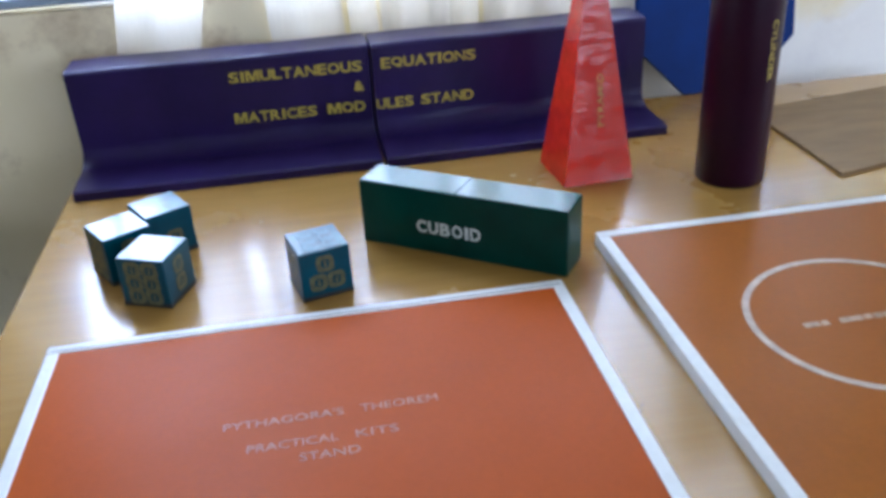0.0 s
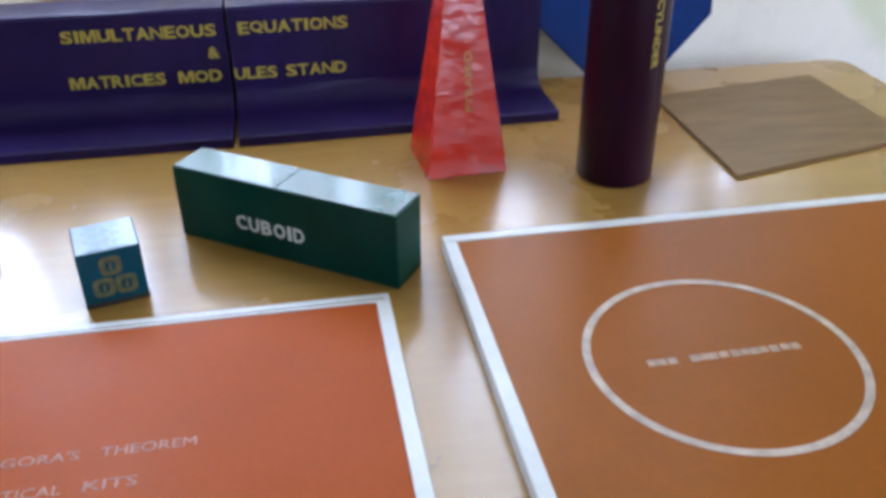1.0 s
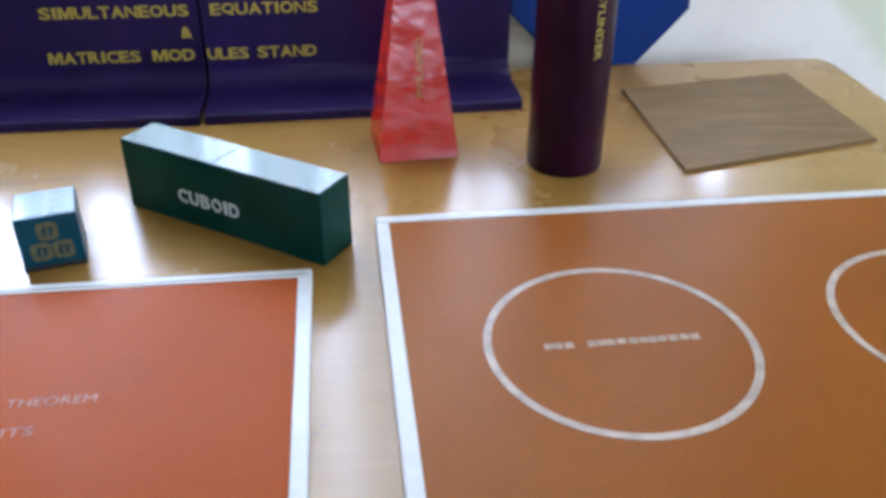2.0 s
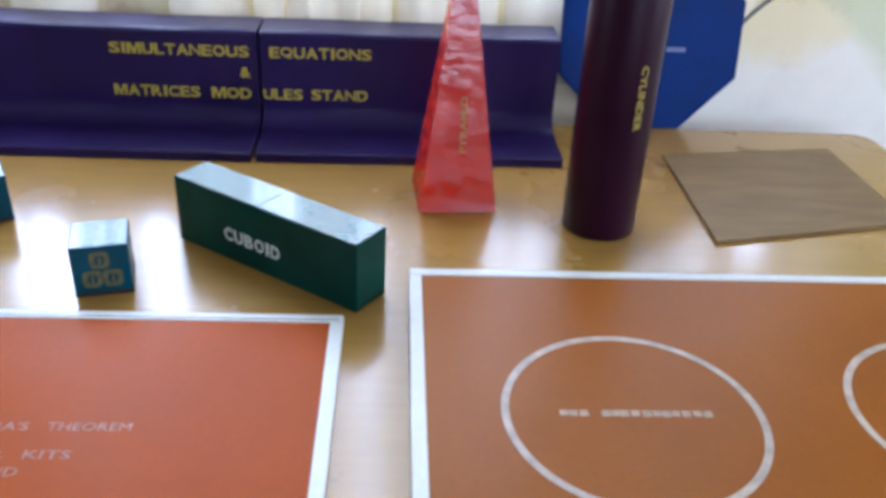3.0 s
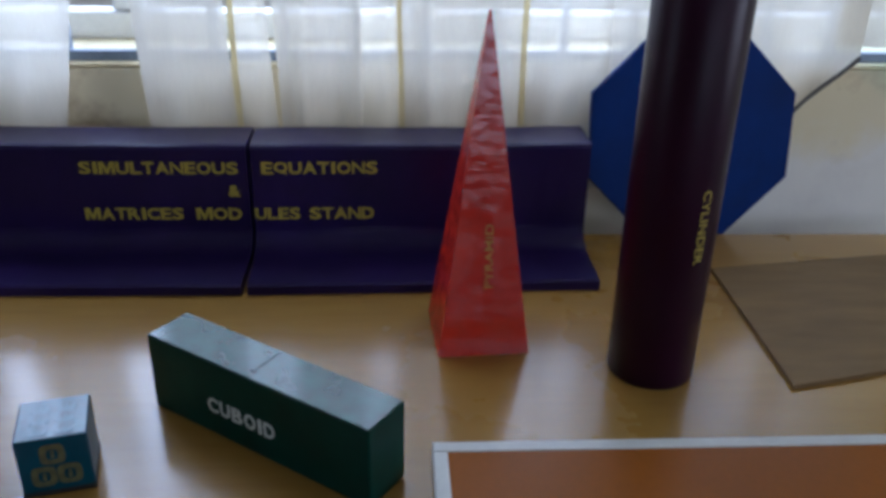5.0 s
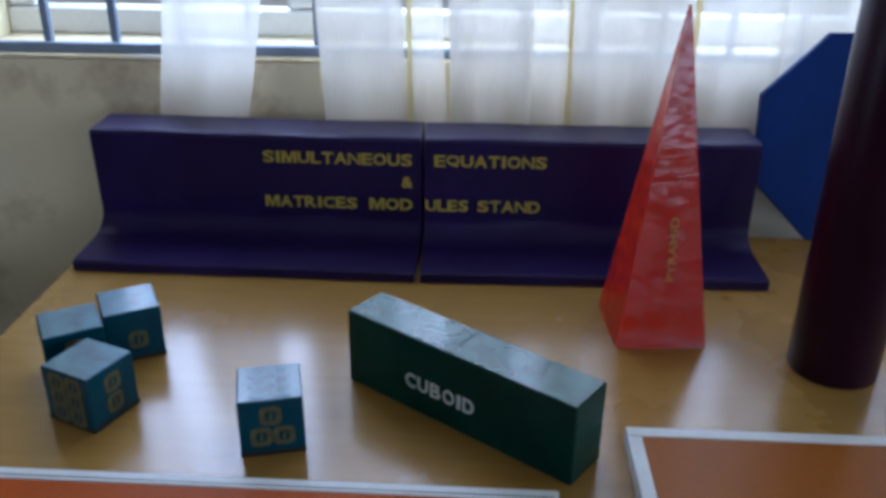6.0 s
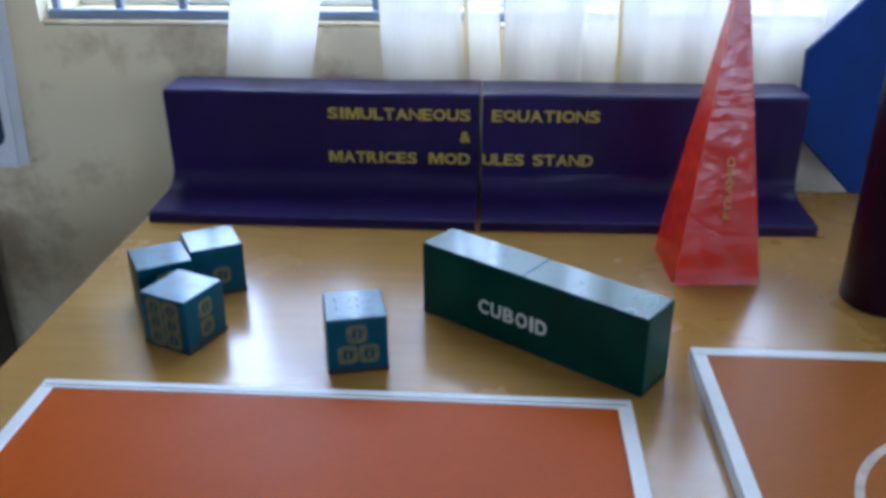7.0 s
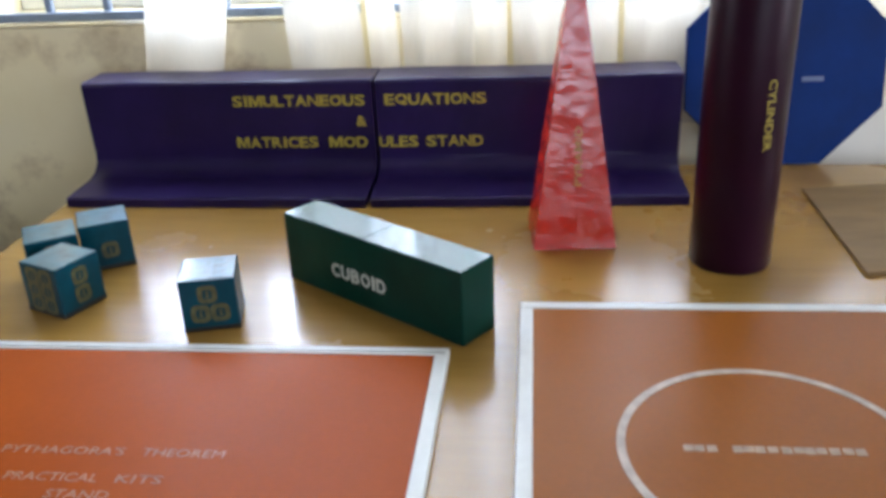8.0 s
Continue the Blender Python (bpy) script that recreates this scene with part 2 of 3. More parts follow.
def prism(points, z0, z1, bevel=0.0):
    bm = bmesh.new()
    low = [bm.verts.new((x, y, z0)) for x, y in points]
    face = bm.faces.new(low)
    up = bmesh.ops.extrude_face_region(bm, geom=[face])
    for v in up["geom"]:
        if isinstance(v, bmesh.types.BMVert):
            v.co.z = z1
    bmesh.ops.recalc_face_normals(bm, faces=bm.faces)
    if bevel:
        bmesh.ops.bevel(bm, geom=[e for e in bm.edges if abs(e.verts[0].co.z - e.verts[1].co.z) < 1e-6], offset=bevel, segments=2, affect="EDGES")
    return bm


def ring(cx, cy, r, w, z0, z1, n=72):
    bm = bmesh.new()
    loops = []
    for rad, z in ((r - w / 2, z0), (r - w / 2, z1), (r + w / 2, z1), (r + w / 2, z0)):
        loops.append([bm.verts.new((cx + rad * math.cos(2 * math.pi * i / n), cy + rad * math.sin(2 * math.pi * i / n), z)) for i in range(n)])
    for a, b in zip(loops, loops[1:] + loops[:1]):
        for i in range(n):
            bm.faces.new((a[i], a[(i + 1) % n], b[(i + 1) % n], b[i]))
    return bm


def lettering(text, width, height, bold=0.012, thick=0.0004):
    """A text as a mesh in the XY plane, from the origin, made to the given width and capital height."""
    cu = bpy.data.curves.new("text", "FONT")
    cu.body, cu.offset, cu.extrude, cu.resolution_u = text, bold, 0.01, 3
    ob = bpy.data.objects.new("text", cu)
    scene.collection.objects.link(ob)
    me = bpy.data.meshes.new_from_object(ob.evaluated_get(bpy.context.evaluated_depsgraph_get()))
    bpy.data.objects.remove(ob)
    bm = bmesh.new()
    bm.from_mesh(me)
    bpy.data.meshes.remove(me)
    lo = [min(v.co[i] for v in bm.verts) for i in range(3)]
    hi = [max(v.co[i] for v in bm.verts) for i in range(3)]
    for v in bm.verts:
        v.co = Vector(((v.co.x - lo[0]) / (hi[0] - lo[0]) * width, (v.co.y - lo[1]) / (hi[1] - lo[1]) * height, (v.co.z - lo[2]) / (hi[2] - lo[2]) * thick))
    return bm


WIDTHS = {"I": 0.40, "M": 1.02, "L": 0.70, "E": 0.74, "T": 0.78, "S": 0.78, "&": 0.95, "O": 0.90, "Q": 0.90, "C": 0.84, "A": 0.88}


BLOCK_M = [(0, 0), (0, 1), (0.3, 1), (0.5, 0.4), (0.7, 1), (1, 1), (1, 0), (0.78, 0), (0.78, 0.7), (0.58, 0), (0.42, 0), (0.22, 0.7), (0.22, 0)]


def bold_lettering(text, width, height, thick=0.0004, fill=0.92):
    """Heavy capitals: every letter fills that share of its own cell."""
    total = sum(WIDTHS.get(c, 0.84) for c in text)
    bm, x = bmesh.new(), 0.0
    for c in text:
        w = WIDTHS.get(c, 0.84) / total * width
        share = 0.58 if c == "I" else fill
        if c == "M":
            glyph = prism([(px * w * 0.94, py * height) for px, py in BLOCK_M], 0.0, thick)
        else:
            glyph = lettering(c, w * share, height, 0.012 if c == "N" else 0.026, thick)
        bmesh.ops.translate(glyph, verts=glyph.verts, vec=(x + w * (0.96 - share) / 2, 0, 0))
        tmp = bpy.data.meshes.new("tmp")
        glyph.to_mesh(tmp)
        glyph.free()
        bm.from_mesh(tmp)
        bpy.data.meshes.remove(tmp)
        x += w
    return bm


# ---------------------------------------------------------------- the room
TOP = 0.75
WY, WT = 0.21, 0.18
WX0, WX1, WZ0, WZ1 = -0.568, 0.885, 0.936, 2.02
RX0, RX1, RY0, RH = -4.6, 3.6, -6.5, 2.9


def structure(name, bm, material, label, category):
    return tagged(part(name, bm, material), label, category, kind="structure")


def wall_of_blocks(blocks, y0, y1):
    """A wall along x as one mesh; every block is (x0, x1, z0, z1)."""
    bm = bmesh.new()
    for x0, x1, z0, z1 in blocks:
        piece = box(x0, x1, y0, y1, z0, z1)
        tmp = bpy.data.meshes.new("tmp")
        piece.to_mesh(tmp)
        piece.free()
        bm.from_mesh(tmp)
        bpy.data.meshes.remove(tmp)
    bmesh.ops.remove_doubles(bm, verts=bm.verts, dist=1e-5)
    return bm


def wall_with_hole(x0, x1, y0, y1, hx0, hx1, hz0, hz1, h):
    """Four blocks round one opening."""
    return wall_of_blocks(((x0, hx0, 0, h), (hx1, x1, 0, h), (hx0, hx1, 0, hz0), (hx0, hx1, hz1, h)), y0, y1)


structure("wall_north", wall_with_hole(RX0, RX1, WY, WY + WT, WX0, WX1, WZ0, WZ1, RH), WALL, "stained cream painted wall with a wide barred window", "wall")
structure("wall_south", wall_with_hole(RX0, RX1, RY0 - 0.18, RY0, 0.45, 3.15, 0.82, 2.32, RH), WALL, "unseen cream painted wall with an opening for light", "wall")
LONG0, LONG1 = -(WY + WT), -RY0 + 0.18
# unseen wall, its opening added to let the west fill in
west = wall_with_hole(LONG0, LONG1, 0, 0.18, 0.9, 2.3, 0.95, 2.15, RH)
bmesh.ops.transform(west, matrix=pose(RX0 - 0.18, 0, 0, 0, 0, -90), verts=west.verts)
structure("wall_west", west, WALL, "unseen cream painted wall with an opening for light", "wall")
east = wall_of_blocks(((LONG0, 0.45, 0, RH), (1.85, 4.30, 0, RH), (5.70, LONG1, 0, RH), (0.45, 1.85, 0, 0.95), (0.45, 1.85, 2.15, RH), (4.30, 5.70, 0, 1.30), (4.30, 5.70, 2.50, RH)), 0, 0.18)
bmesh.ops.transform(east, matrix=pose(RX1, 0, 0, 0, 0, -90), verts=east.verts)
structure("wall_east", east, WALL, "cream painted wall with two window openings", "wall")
structure("floor", box(RX0 - 0.18, RX1 + 0.18, RY0 - 0.18, WY + WT, -0.1, 0), CONCRETE, "grey concrete floor", "floor")
structure("ceiling", box(RX0 - 0.18, RX1 + 0.18, RY0 - 0.18, WY + WT, RH, RH + 0.12), CEIL, "plain white ceiling", "ceiling")
structure("ground", box(-60, 60, WY + WT + 0.02, 90, -0.42, -0.3), YARD, "pale bare yard ground outside the window", "ground")

window = thing("window_1", pose(0, WY, 0), "wide window with grey-blue bars over white frames", "window", kind="structure")
part("window_sill", box(WX0, WX1, 0.002, WT, WZ0 + 0.001, WZ0 + 0.006, 0.002), WALL, window)
for name, b in (("frame_rail", (WX0, WX1, 0.125, 0.165, WZ0 + 0.006, WZ0 + 0.040)), ("frame_rail", (WX0, WX1, 0.125, 0.165, WZ1 - 0.04, WZ1))):
    part(name, box(*b, 0.003), FRAME, window)
for x in (WX0 + 0.02, WX0 + 0.395, WX0 + 0.77, WX0 + 1.145, WX1 - 0.02):
    part("frame_post", box(x - 0.018, x + 0.018, 0.128, 0.162, WZ0 + 0.042, WZ1 - 0.042, 0.003), FRAME, window)
GZ = WZ0 + 0.012
for z in (GZ, 1.42, 1.95):
    part("grille_rail", box(WX0 + 0.006, WX1 - 0.006, 0.012, 0.024, z - 0.006, z + 0.006, 0.002), STEEL, window)
count = 18
for i in range(count):
    x = WX0 + 0.012 + (WX1 - WX0 - 0.024) * i / (count - 1)
    part("bar", box(x - 0.005, x + 0.005, 0.0245, 0.0345, WZ0 + 0.006, WZ1 - 0.01, 0.002), STEEL, window)

parapet = thing("parapet", pose(0, 2.6, -0.3), "low cream rendered wall in the yard outside", "wall", kind="structure")
part("wall", box(-12, 12, 0, 0.2, 0, 0.95, 0.01), RENDERED, parapet)
part("coping", box(-12, 12, -0.03, 0.23, 0.952, 1.0, 0.01), FRAME, parapet)

# ---------------------------------------------------------------- curtains


def curtain(x0, x1, zlow, slant, folds, depth, phase, hem_left=True, right_low=None, y=0.176, cloth=None, gathered=False):
    """One hanging breadth of cloth with soft folds. right_low: the foot rises towards that height at the right."""
    top = 2.06
    ob = thing("curtain", pose(0, y, 0), "sheer cream curtain cloth hanging in front of the window", "curtain", "window curtains")
    nx, nz = 40, 40
    bm = bmesh.new()
    grid = []
    for j in range(nz + 1):
        row = []
        for i in range(nx + 1):
            u = i / nx
            foot = zlow if right_low is None else zlow + (right_low - zlow) * max(0.0, (u - 0.52) / 0.48)
            z = foot + (top - foot) * (j / nz) ** 1.5
            w = x1 - x0
            x = x0 + w * u + slant * (z - zlow) + 0.004 * math.sin(9 * z + 5 * u + phase)
            if gathered:
                k = 1.0 - 0.8 * min(1.0, max(0.0, (z - 1.03) / 0.12))
                x = x1 + 0.02 - (x1 + 0.02 - x) * k
            yy = depth * math.sin(2 * math.pi * folds * u + phase) + 0.2 * depth * math.sin(2 * math.pi * folds * 2.3 * u + 2.1 * phase + 1.3 * z)
            row.append(bm.verts.new((x, yy, z)))
        grid.append(row)
    for j in range(nz):
        for i in range(nx):
            bm.faces.new((grid[j][i], grid[j][i + 1], grid[j + 1][i + 1], grid[j + 1][i]))
    edge = [tuple(grid[j][0].co) for j in range(nz + 1)]
    foot_line = [tuple(v.co) for v in grid[0]]
    part("cloth", bm, cloth or CURTAIN, ob, smooth=True)
    if hem_left:
        bm = bmesh.new()
        cols = []
        for px, py, pz in edge:
            cols.append([bm.verts.new((px + dx, py + dy, pz)) for dx, dy in ((-0.003, -0.002), (0.003, -0.002), (0.003, 0.001), (-0.003, 0.001))])
        for a, b in zip(cols, cols[1:]):
            for k in range(4):
                bm.faces.new((a[k], a[(k + 1) % 4], b[(k + 1) % 4], b[k]))
        part("hem", bm, HEM, ob, "yellowed stitched hem")
    # thin dark strip that follows the rising half of the foot
    if right_low is not None:
        bm = bmesh.new()
        cols = [[bm.verts.new((px + dx, py + dy, pz + dz)) for dx, dy, dz in ((-0.001, -0.003, 0.003), (0.001, -0.003, -0.001), (0.001, 0.001, -0.001), (-0.001, 0.001, 0.003))] for px, py, pz in foot_line[nx // 2:]]
        for a, b in zip(cols, cols[1:]):
            for k in range(4):
                bm.faces.new((a[k], a[(k + 1) % 4], b[(k + 1) % 4], b[k]))
        part("foot_strip", bm, DARK_STRIP, ob, "dark strip along the raised foot")
    return ob


curtain(-0.340, -0.230, 0.80, 0.17, 1.0, 0.005, 0.4, False, cloth=VOILE, gathered=True)
curtain(-0.119, -0.023, 0.79, -0.02, 1.1, 0.004, 1.6, False)
curtain(-0.012, 0.027, 0.79, -0.02, 0.6, 0.004, 2.6, True, cloth=SHEER)
curtain(0.027, 0.121, 0.79, 0.0, 1.6, 0.005, 0.6, False)
curtain(0.119, 0.160, 0.79, 0.03, 0.7, 0.004, 1.9, False, cloth=SHEER)
curtain(0.168, 0.304, 0.80, 0.0, 2.0, 0.0045, 0.9)
curtain(0.314, 0.412, 0.795, 0.0, 1.1, 0.006, 2.2, True, cloth=SHEER)
curtain(0.412, 0.715, 0.795, 0.0, 2.6, 0.005, 0.2, False, 0.955, y=0.194)
curtain(0.690, 0.905, 0.968, 0.0, 2.0, 0.005, 1.1, False, y=0.198)
rod = thing("curtain_rod", pose(0, 0.176, 2.065), "thin steel curtain rod above the window", "curtain rod")
part("rod", box(-0.75, 1.1, -0.006, 0.006, -0.006, 0.006, 0.004), STEEL, rod)
for x in (-0.7, 1.05):
    part("bracket", box(x - 0.01, x + 0.01, 0.0062, 0.034, -0.012, 0.012, 0.002), STEEL, rod)

# ---------------------------------------------------------------- the table
YAW = -1.4
table = thing("table", pose(-0.388, 0.163, 0, 0, 0, YAW), "glossy yellow-brown wood-grain laminate table", "table")
TW, TD = 1.228, 0.95
outline = [(0, 0), (0, -TD), (TW, -TD)]
for k in range(7):
    a = math.radians(15 * k)
    outline.append((TW - 0.03 + 0.03 * math.cos(a), -0.03 + 0.03 * math.sin(a)))
part("tabletop", prism(outline, TOP - 0.028, TOP, 0.0025), TABLE, table)
for name, b in (("apron", (0.06, TW - 0.06, -0.075, -0.055, TOP - 0.13, TOP - 0.03)), ("apron", (0.06, TW - 0.06, -TD + 0.055, -TD + 0.075, TOP - 0.13, TOP - 0.03))):
    part(name, box(*b, 0.002), DARK, table)
for x in (0.05, TW - 0.09):
    for y in (-0.09, -TD + 0.05):
        part("leg", box(x, x + 0.04, y, y + 0.04, 0, TOP - 0.029, 0.003), DARK, table)

bm = bmesh.new()
trail = [(0.516 + 0.018 * k / 8, -0.690 + 0.016 * k / 8 + 0.003 * math.sin(k * 1.9)) for k in range(9)]
for (xa, ya), (xb, yb) in zip(trail, trail[1:]):
    bm.faces.new([bm.verts.new((x, y + d, TOP + 0.0003)) for x, y, d in ((xa, ya, -0.0004), (xb, yb, -0.0004), (xb, yb, 0.0004), (xa, ya, 0.0004))])
part("pen_mark", bm, DARK, table, "short dark pen scribble")

# ---------------------------------------------------------------- purple stand in two halves


def stand_half(length, at, label):
    """An L-shaped block: thin foot in front, a cove, a tall face and a flat top."""
    ob = thing("module_stand", at, label, "display stand", "halves of the stand")
    prof = [(0.0, 0.0), (0.0, 0.010), (0.003, 0.012), (0.060, 0.0135)]
    for k in range(1, 8):
        a = math.radians(90 * k / 8)
        prof.append((0.060 + 0.032 * math.sin(a), 0.0135 + 0.022 * (1 - math.cos(a))))
    prof += [(0.092, 0.036), (0.0905, 0.128), (0.0925, 0.132), (0.096, 0.1335), (0.152, 0.1335), (0.154, 0.131), (0.154, 0.0)]
    bm = bmesh.new()
    n = 16
    loops = []
    for i in range(n + 1):
        x = length * i / n
        loops.append([bm.verts.new((x, y + 0.0008 * math.sin(7 * x * 6 + z * 40) * (z > 0.03), z + 0.0005 * math.sin(11 * x * 2) * (z > 0.1))) for y, z in prof])
    for a, b in zip(loops, loops[1:]):
        for k in range(len(prof)):
            bm.faces.new((a[k], a[(k + 1) % len(prof)], b[(k + 1) % len(prof)], b[k]))
    bm.faces.new(loops[0])
    bm.faces.new(loops[-1])
    part("body", bm, PURPLE, ob)
    return ob


def face_text(parent, text, x0, x1, z0, h, y=0.0898):
    part("lettering", bold_lettering(text, x1 - x0, h), YELLOW, parent, "bold yellow lettering", at=pose(x0, y, z0, 90, 0, 0))


LEFT = 0.3775
left_half = stand_half(LEFT, pose(-0.3804, 0.0092, TOP, 0, 0, -1.39), "dark purple painted stand half with bold yellow lettering")
face_text(left_half, "SIMULTANEOUS", LEFT - 0.1803, LEFT - 0.009, 0.1010, 0.0140)
face_text(left_half, "&", LEFT - 0.0225, LEFT - 0.0085, 0.0745, 0.0135)
face_text(left_half, "MATRICES", LEFT - 0.1811, LEFT - 0.073, 0.0470, 0.0140)
face_text(left_half, "MOD", LEFT - 0.060, LEFT - 0.009, 0.0470, 0.0140)
right_half = stand_half(0.3745, pose(0.003, 0.0, TOP, 0, 0, 0.02), "dark purple painted stand half beside the red pyramid")
face_text(right_half, "EQUATIONS", 0.011, 0.1386, 0.1010, 0.0140)
face_text(right_half, "ULES", 0.001, 0.0515, 0.0470, 0.0140)
face_text(right_half, "STAND", 0.061, 0.1336, 0.0470, 0.0140)

# ---------------------------------------------------------------- green cuboid
cuboid = thing("wooden_cuboid", pose(0.1330, -0.3239, TOP, 0, 0, 143.5 - 180), "glossy dark green painted cuboid block with white lettering", "block")
CL, CW, CH = 0.2266, 0.0443, 0.0705
part("body", box(-CL, 0, 0, CW, 0, CH, 0.0016, 3), GREEN, cuboid)
part("tape", box(-CL + 0.0015, -CL * 0.52, 0.0015, CW - 0.0015, CH - 0.0004, CH + 0.0004), GREEN_TOP, cuboid, "glossy top piece, tape with sheen in its colour")
# second piece added only to carry the sheen over the other half
part("tape", box(-CL * 0.515, -0.0015, 0.0015, CW - 0.0015, CH - 0.0006, CH + 0.0001), GREEN_TOP, cuboid, "glossy top piece, tape with sheen in its colour")
part("lettering", bold_lettering("CUBOID", 0.0730, 0.0138, fill=0.84), WHITE, cuboid, "white lettering", at=pose(-CL * 0.715, -0.0002, 0.0225, 90, 0, 0))

# ---------------------------------------------------------------- teal number cubes
S, SH = 0.05, 0.0509


def token(w, h):
    """A printed rounded square outline with a mark in it, flat in XY about its centre."""
    bm = bmesh.new()
    t = 0.0003
    outer, inner = [], []
    for k in range(24):
        a = 2 * math.pi * (k + 0.5) / 24
        c, s = math.cos(a), math.sin(a)
        f = (abs(c) ** 4 + abs(s) ** 4) ** -0.25
        outer.append((c * f * w / 2, s * f * h / 2))
        inner.append((c * f * w * 0.24, s * f * h * 0.26))
    lo = [bm.verts.new((x, y, t)) for x, y in outer]
    li = [bm.verts.new((x, y, t)) for x, y in inner]
    base = [bm.verts.new((x, y, -t)) for x, y in outer]
    for k in range(24):
        j = (k + 1) % 24
        bm.faces.new((lo[k], lo[j], li[j], li[k]))
        bm.faces.new((base[k], base[j], lo[j], lo[k]))
    m = [bm.verts.new((x * w, y * h, t)) for x, y in ((-0.07, -0.2), (0.07, -0.2), (0.09, 0.2), (-0.05, 0.2))]
    bm.faces.new(m)
    return bm


def number_cube(x, y, yaw, faces, label):
    """faces: for front, right, left and top a list of (u, v) token centres in parts of the side."""
    ob = thing("number_cube", pose(x, y, TOP, 0, 0, yaw), label, "cube", "teal number cubes")
    part("body", box(0, S, 0, S, 0, SH, 0.0015, 3), TEAL, ob)
    # added top sheet, paler and glossier than the sides, to carry the sheen
    part("tape", box(0.0012, S - 0.0012, 0.0012, S - 0.0012, SH - 0.0006, SH + 0.0001), TEAL_TOP, ob, "added lighter top sheet with sheen in its colour")
    places = {
        "front": lambda u, v: pose(S * u, -0.0001, SH * v, 90, 0, 0),
        "right": lambda u, v: pose(S + 0.0001, S * u, SH * v, 90, 0, 90),
        "left": lambda u, v: pose(-0.0001, S * (1 - u), SH * v, 90, 0, -90),
        "top": lambda u, v: pose(S * u, S * v, SH + 0.0003),
    }
    # near-black strip round the lowest 5 mm
    part("base", box(-0.0003, S + 0.0003, -0.0003, S + 0.0003, 0.0001, 0.0050, 0.0008), BASE, ob, "near-black strip round the bottom edge")
    for side, spots in faces.items():
        for u, v in spots:
            part("token", token(0.0168, 0.0172) if side != "top" else token(0.0145, 0.0145), PALE if side == "top" else TAPE, ob, "pale worn square outline" if side == "top" else "dull yellow printed square", at=places[side](u, v))
    return ob


SIX = [(u, v) for u in (0.32, 0.68) for v in (0.22, 0.5, 0.78)]
THREE = [(0.49, 0.72), (0.33, 0.35), (0.68, 0.35)]
TWO = [(0.5, 0.7), (0.5, 0.33)]
FOUR = [(u, v) for u in (0.32, 0.68) for v in (0.32, 0.68)]
number_cube(-0.1192, -0.3017, 13.0, {"front": THREE, "left": FOUR, "top": SIX}, "teal painted cube with three yellow number squares, standing alone")
number_cube(-0.2430, -0.2776, 66.0, {"front": TWO, "left": SIX, "top": []}, "teal painted cube with yellow number squares, turned cornerwise")
number_cube(-0.2686, -0.1782, 27.6, {"front": [(0.55, 0.42)], "right": THREE, "top": []}, "teal painted cube with one yellow number square")
number_cube(-0.3045, -0.2185, 30.2, {"front": TWO, "left": SIX, "top": []}, "teal painted cube touching another cube")

# ---------------------------------------------------------------- red pyramid
pyramid = thing("pyramid", pose(0.2361, -0.0799, TOP, 0, 0, 3.1), "tall red pyramid wrapped in wrinkled glossy clear tape", "pyramid")
PB, PH = 0.0862, 0.3122
bm = bmesh.new()
levels = 18
rings = []
for j in range(levels + 1):
    f = j / levels
    half = PB / 2 * (1 - f) + 0.0012 * f
    wob = 0.00015 * math.sin(j * 2.1) * (0 < j < levels)
    rings.append([bm.verts.new((sx * (half + wob), sy * (half - wob), PH * f)) for sx, sy in ((-1, -1), (1, -1), (1, 1), (-1, 1))])
for a, b in zip(rings, rings[1:]):
    for k in range(4):
        bm.faces.new((a[k], a[(k + 1) % 4], b[(k + 1) % 4], b[k]))
bm.faces.new(rings[0])
bm.faces.new(rings[-1])
bmesh.ops.bevel(bm, geom=[e for e in bm.edges if abs(e.verts[0].co.z - e.verts[1].co.z) > 1e-4], offset=0.0012, segments=2, affect="EDGES")
part("body", bm, RED, pyramid)
lean = math.degrees(math.atan2(PB / 2, PH))
part("lettering", lettering("PYRAMID", 0.061, 0.0075, 0.004), GOLD, pyramid, "gold lettering running upwards", at=pose(0.0065, -PB / 2 * (1 - 0.068 / PH) - 0.0019, 0.068, 90 - lean, 0, 0) @ pose(0, 0, 0, 0, 0, 90))

# ---------------------------------------------------------------- maroon cylinder
cylinder = thing("cylinder_model", pose(0.3907, -0.1471, TOP), "tall dark maroon glossy cylinder with yellow lettering", "cylinder")
CR, CYH = 0.0390, 0.43
bm = bmesh.new()
n = 64
loops = []
for r, z in ((0.0, 0.0), (CR - 0.001, 0.0), (CR, 0.002), (CR, CYH - 0.002), (CR - 0.0015, CYH), (0.0, CYH)):
    loops.append([bm.verts.new((r * math.cos(2 * math.pi * i / n), r * math.sin(2 * math.pi * i / n), z)) for i in range(n)])
for a, b in zip(loops, loops[1:]):
    for i in range(n):
        bm.faces.new((a[i], a[(i + 1) % n], b[(i + 1) % n], b[i]))
bmesh.ops.remove_doubles(bm, verts=bm.verts, dist=1e-6)
body = part("body", bm, MAROON, cylinder)
for p in body.data.polygons:
    p.use_smooth = abs(p.normal.z) < 0.5
bm = lettering("CYLINDER", 0.066, 0.0080, 0.010)
a0 = math.radians(-67.5)
for v in bm.verts:
    along, across, out = v.co.x, v.co.y, v.co.z
    a = a0 + (across - 0.005) / CR
    r = CR + 0.0001 + out
    v.co = Vector((r * math.cos(a), r * math.sin(a), 0.191 - along))
part("lettering", bm, YELLOW, cylinder, "yellow lettering running downwards")
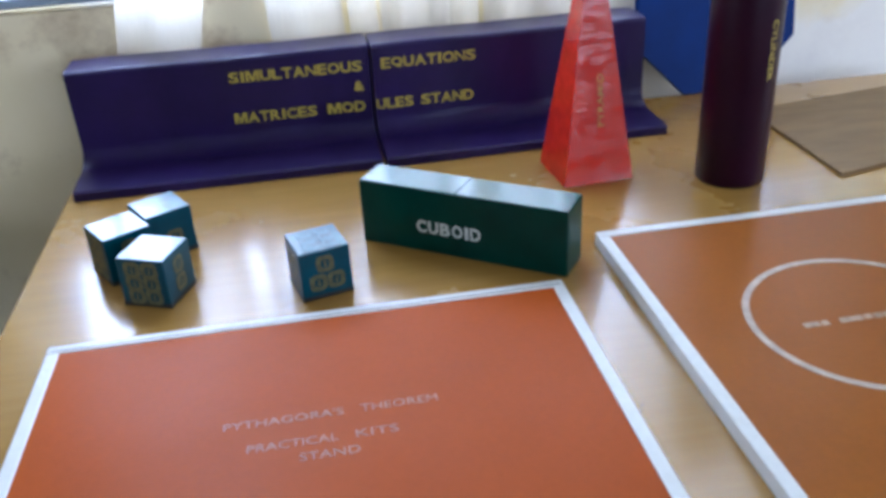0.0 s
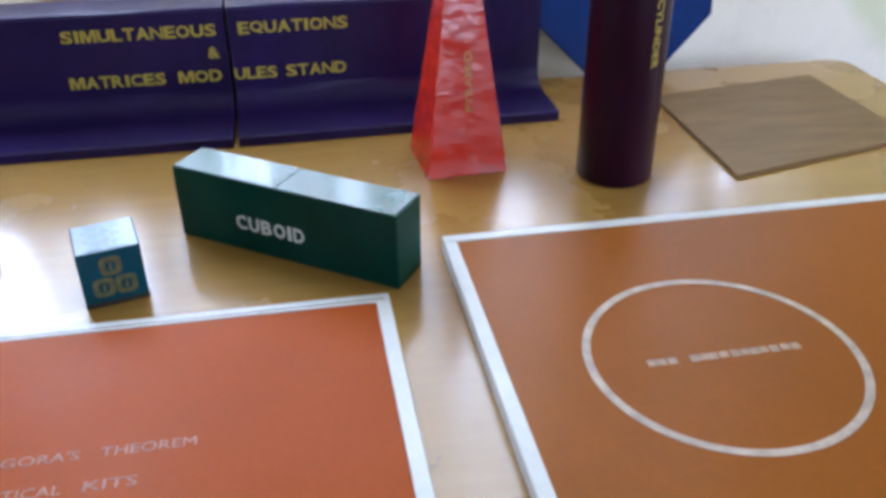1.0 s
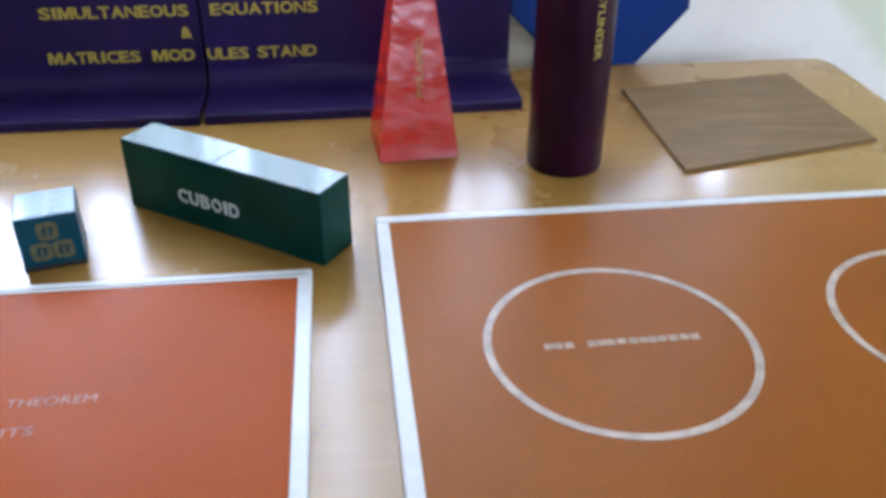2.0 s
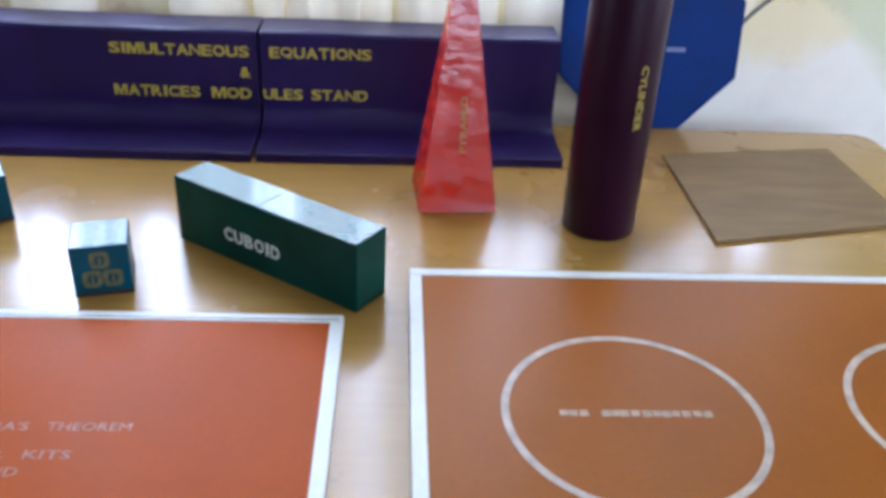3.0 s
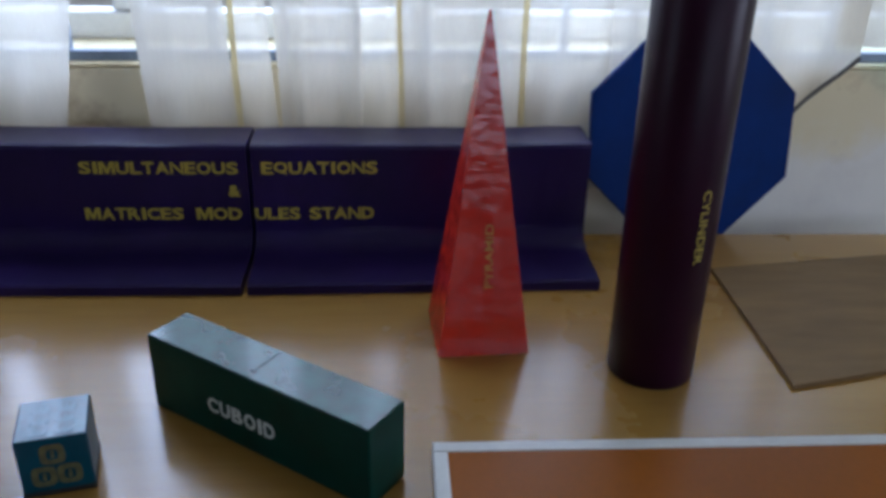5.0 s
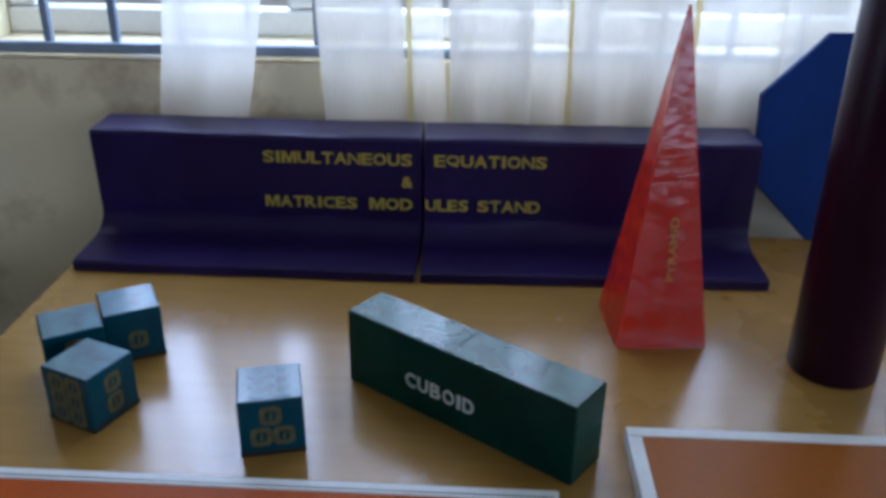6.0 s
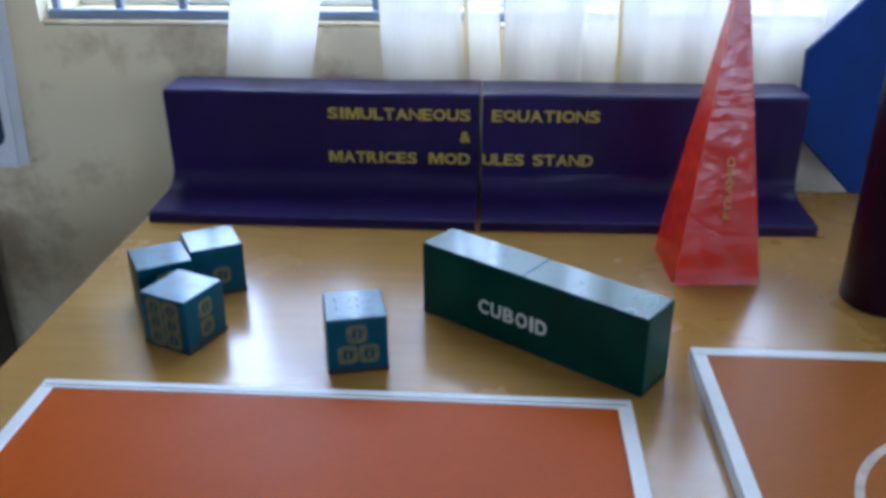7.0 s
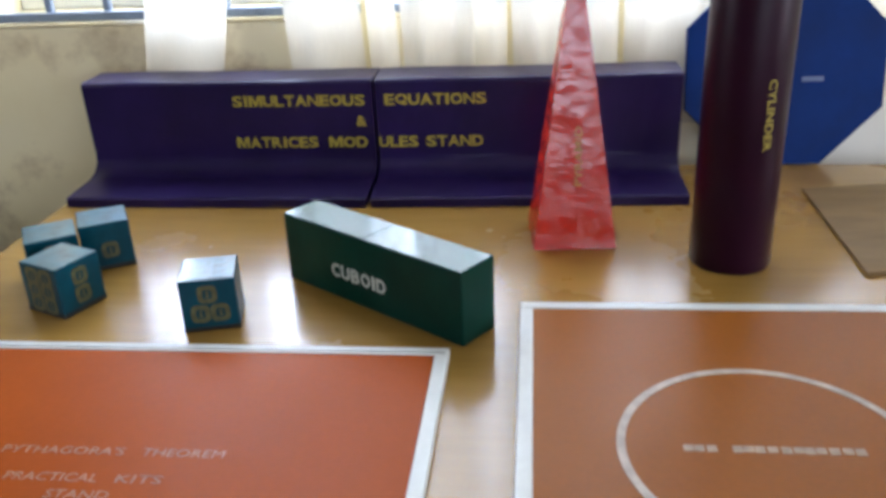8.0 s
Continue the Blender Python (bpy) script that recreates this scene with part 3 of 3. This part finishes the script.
part("seam", box(-0.0006, 0.0006, CR - 0.0002, CR + 0.0006, 0.003, CYH - 0.003), MAROON, cylinder)

# ---------------------------------------------------------------- orange boards with white edging


def framed_board(at, w, d, t, label, face, grooved=False):
    """Origin at the back left corner; x along the back edge, y towards the back."""
    ob = thing("board", at, label, "board", "orange boards")
    e = 0.0115
    part("panel", box(e, w - e, -d + e, -e, 0.0, t - 0.001), face, ob)
    for x0, x1, y0, y1 in ((0, w, -e, 0), (0, w, -d, -d + e), (0, e, -d + e, -e), (w - e, w, -d + e, -e)):
        strip = part("edging", box(x0, x1, y0, y1, 0.0, t, 0.0012), EDGE, ob, "white edging strip")
        if grooved and y0 == -e and x1 == w:
            part("groove", box(x0 + 0.004, x1 - 0.004, y0 + 0.0030, y0 + 0.0040, t - 0.0005, t + 0.0002), DARK, strip, "thin dark joint line")
    return ob


B1W, B1T = 0.4665, 0.0088
b1 = framed_board(pose(-0.3440, -0.3290, TOP, 0, 0, -1.13), B1W, 0.42, B1T, "orange laminate board with white edging and worn white lettering", ORANGE, True)
for text, x0, x1, y in (("PYTHAGORA'S", 0.158, 0.249, -0.152), ("THEOREM", 0.262, 0.322, -0.152), ("PRACTICAL", 0.176, 0.243, -0.181), ("KITS", 0.256, 0.288, -0.181), ("STAND", 0.214, 0.258, -0.198)):
    part("lettering", lettering(text, x1 - x0, 0.0085, 0.0, 0.0003), INK, b1, "worn white lettering", at=pose(x0, y, B1T - 0.001 + 0.0001))

B2W, B2T = 0.60, 0.0145
b2 = framed_board(pose(0.1813, -0.2666, TOP, 0, 0, -0.93), B2W, 0.44, B2T, "thick orange laminate board with white edging and white circles", ORANGE_CAST)
for cx in (0.1695, 0.4440):
    part("circle", ring(cx, -0.2080, 0.0985, 0.0062, B2T - 0.0012, B2T - 0.0006), FADED, b2, "white printed circle")
    # an unreadable line: one short word and one long word of letter-wide bars
    for k in [0, 1, 2] + list(range(4, 15)):
        x = cx - 0.057 + 0.0079 * k + 0.0008 * math.sin(5 * k)
        part("printed_bar", box(x, x + 0.0066, -0.2098 + 0.0005 * math.sin(3 * k), -0.2030, B2T - 0.0012, B2T - 0.0006), INK2, b2, "unreadable white printed bar")

# ---------------------------------------------------------------- hardboard sheet
sheet = thing("hardboard_sheet", pose(0.632, -0.052, TOP), "square brown hardboard sheet lying on the table", "board")
corners = [(-0.122, -0.138), (0.122, -0.088), (0.118, 0.122), (-0.117, 0.092)]
part("sheet", prism(corners, 0.0, 0.0045, 0.0008), BOARD, sheet)

# ---------------------------------------------------------------- blue octagon
octagon = thing("octagon_plate", pose(0.512, 0.137, TOP, -9.5, 0, 0), "blue painted octagonal plate leaning back against the curtain", "plate")
AP = 0.1215
pts = []
for k in range(8):
    a = math.radians(22.5 + 45 * k)
    pts.append((AP / math.cos(math.radians(22.5)) * math.cos(a), AP / math.cos(math.radians(22.5)) * math.sin(a)))
bm = prism(pts, -0.006, 0.006, 0.0012)
bmesh.ops.transform(bm, matrix=pose(0, 0, AP + 0.0015, 90, 0, 0), verts=bm.verts)
part("plate", bm, BLUE, octagon)
part("printed_bar", box(0.021, 0.047, -0.0068, -0.0055, 0.106, 0.112), HAZE, octagon, "small unreadable white printed line", at=pose(0, 0, 0))

# ---------------------------------------------------------------- left of the table
chart = thing("wall_chart", pose(-0.765, WY - 0.009, 0.75), "white paper chart with a dark blue printed picture on the wall", "chart")
part("sheet", box(-0.14, 0.135, 0.0, 0.0012, 0.0, 0.34), PAPER, chart, at=pose(0, -0.002, 0, 0, 2.2, 0))
part("backing_sheet", box(-0.14, 0.147, 0.0, 0.0012, 0.004, 0.345), PAPER, chart, "second sheet showing past the edge", at=pose(0, 0.003, 0, 0, 2.8, 0))
pic = [(-0.125, 0.030), (0.108, 0.030), (0.118, 0.034), (0.122, 0.044), (0.122, 0.325), (-0.125, 0.325)]
bm = prism(pic, -0.0004, 0.0004)
bmesh.ops.transform(bm, matrix=pose(0, -0.0026, 0, 90, 0, 0), verts=bm.verts)
part("picture", bm, PICTURE, chart, "dark blue printed picture with rounded corners", at=pose(0, 0, 0, 0, 2.2, 0))
part("line", box(-0.09, 0.117, -0.0034, -0.0030, 0.052, 0.058), PAPER, chart, "pale printed line")

cabinet = thing("cabinet", pose(-0.96, -0.02, 0), "low dark wooden cabinet beside the table", "cabinet")
part("body", box(-0.3, 0.28, -0.2, 0.2, 0.04, 0.66, 0.004), DARK, cabinet)
part("top", box(-0.31, 0.29, -0.21, 0.205, 0.662, 0.685, 0.003), DARK, cabinet)
for x in (-0.28, 0.22):
    for y in (-0.18, 0.14):
        part("foot", box(x, x + 0.04, y, y + 0.04, 0, 0.039), DARK, cabinet)
for x in (-0.29, -0.005):
    d = part("door", box(x, x + 0.275, -0.212, -0.2015, 0.06, 0.64, 0.003), DARK, cabinet)
    part("handle", box(x + (0.24 if x < -0.1 else 0.02), x + (0.255 if x < -0.1 else 0.035), -0.226, -0.2125, 0.32, 0.42, 0.002), STEEL, d, "steel handle")
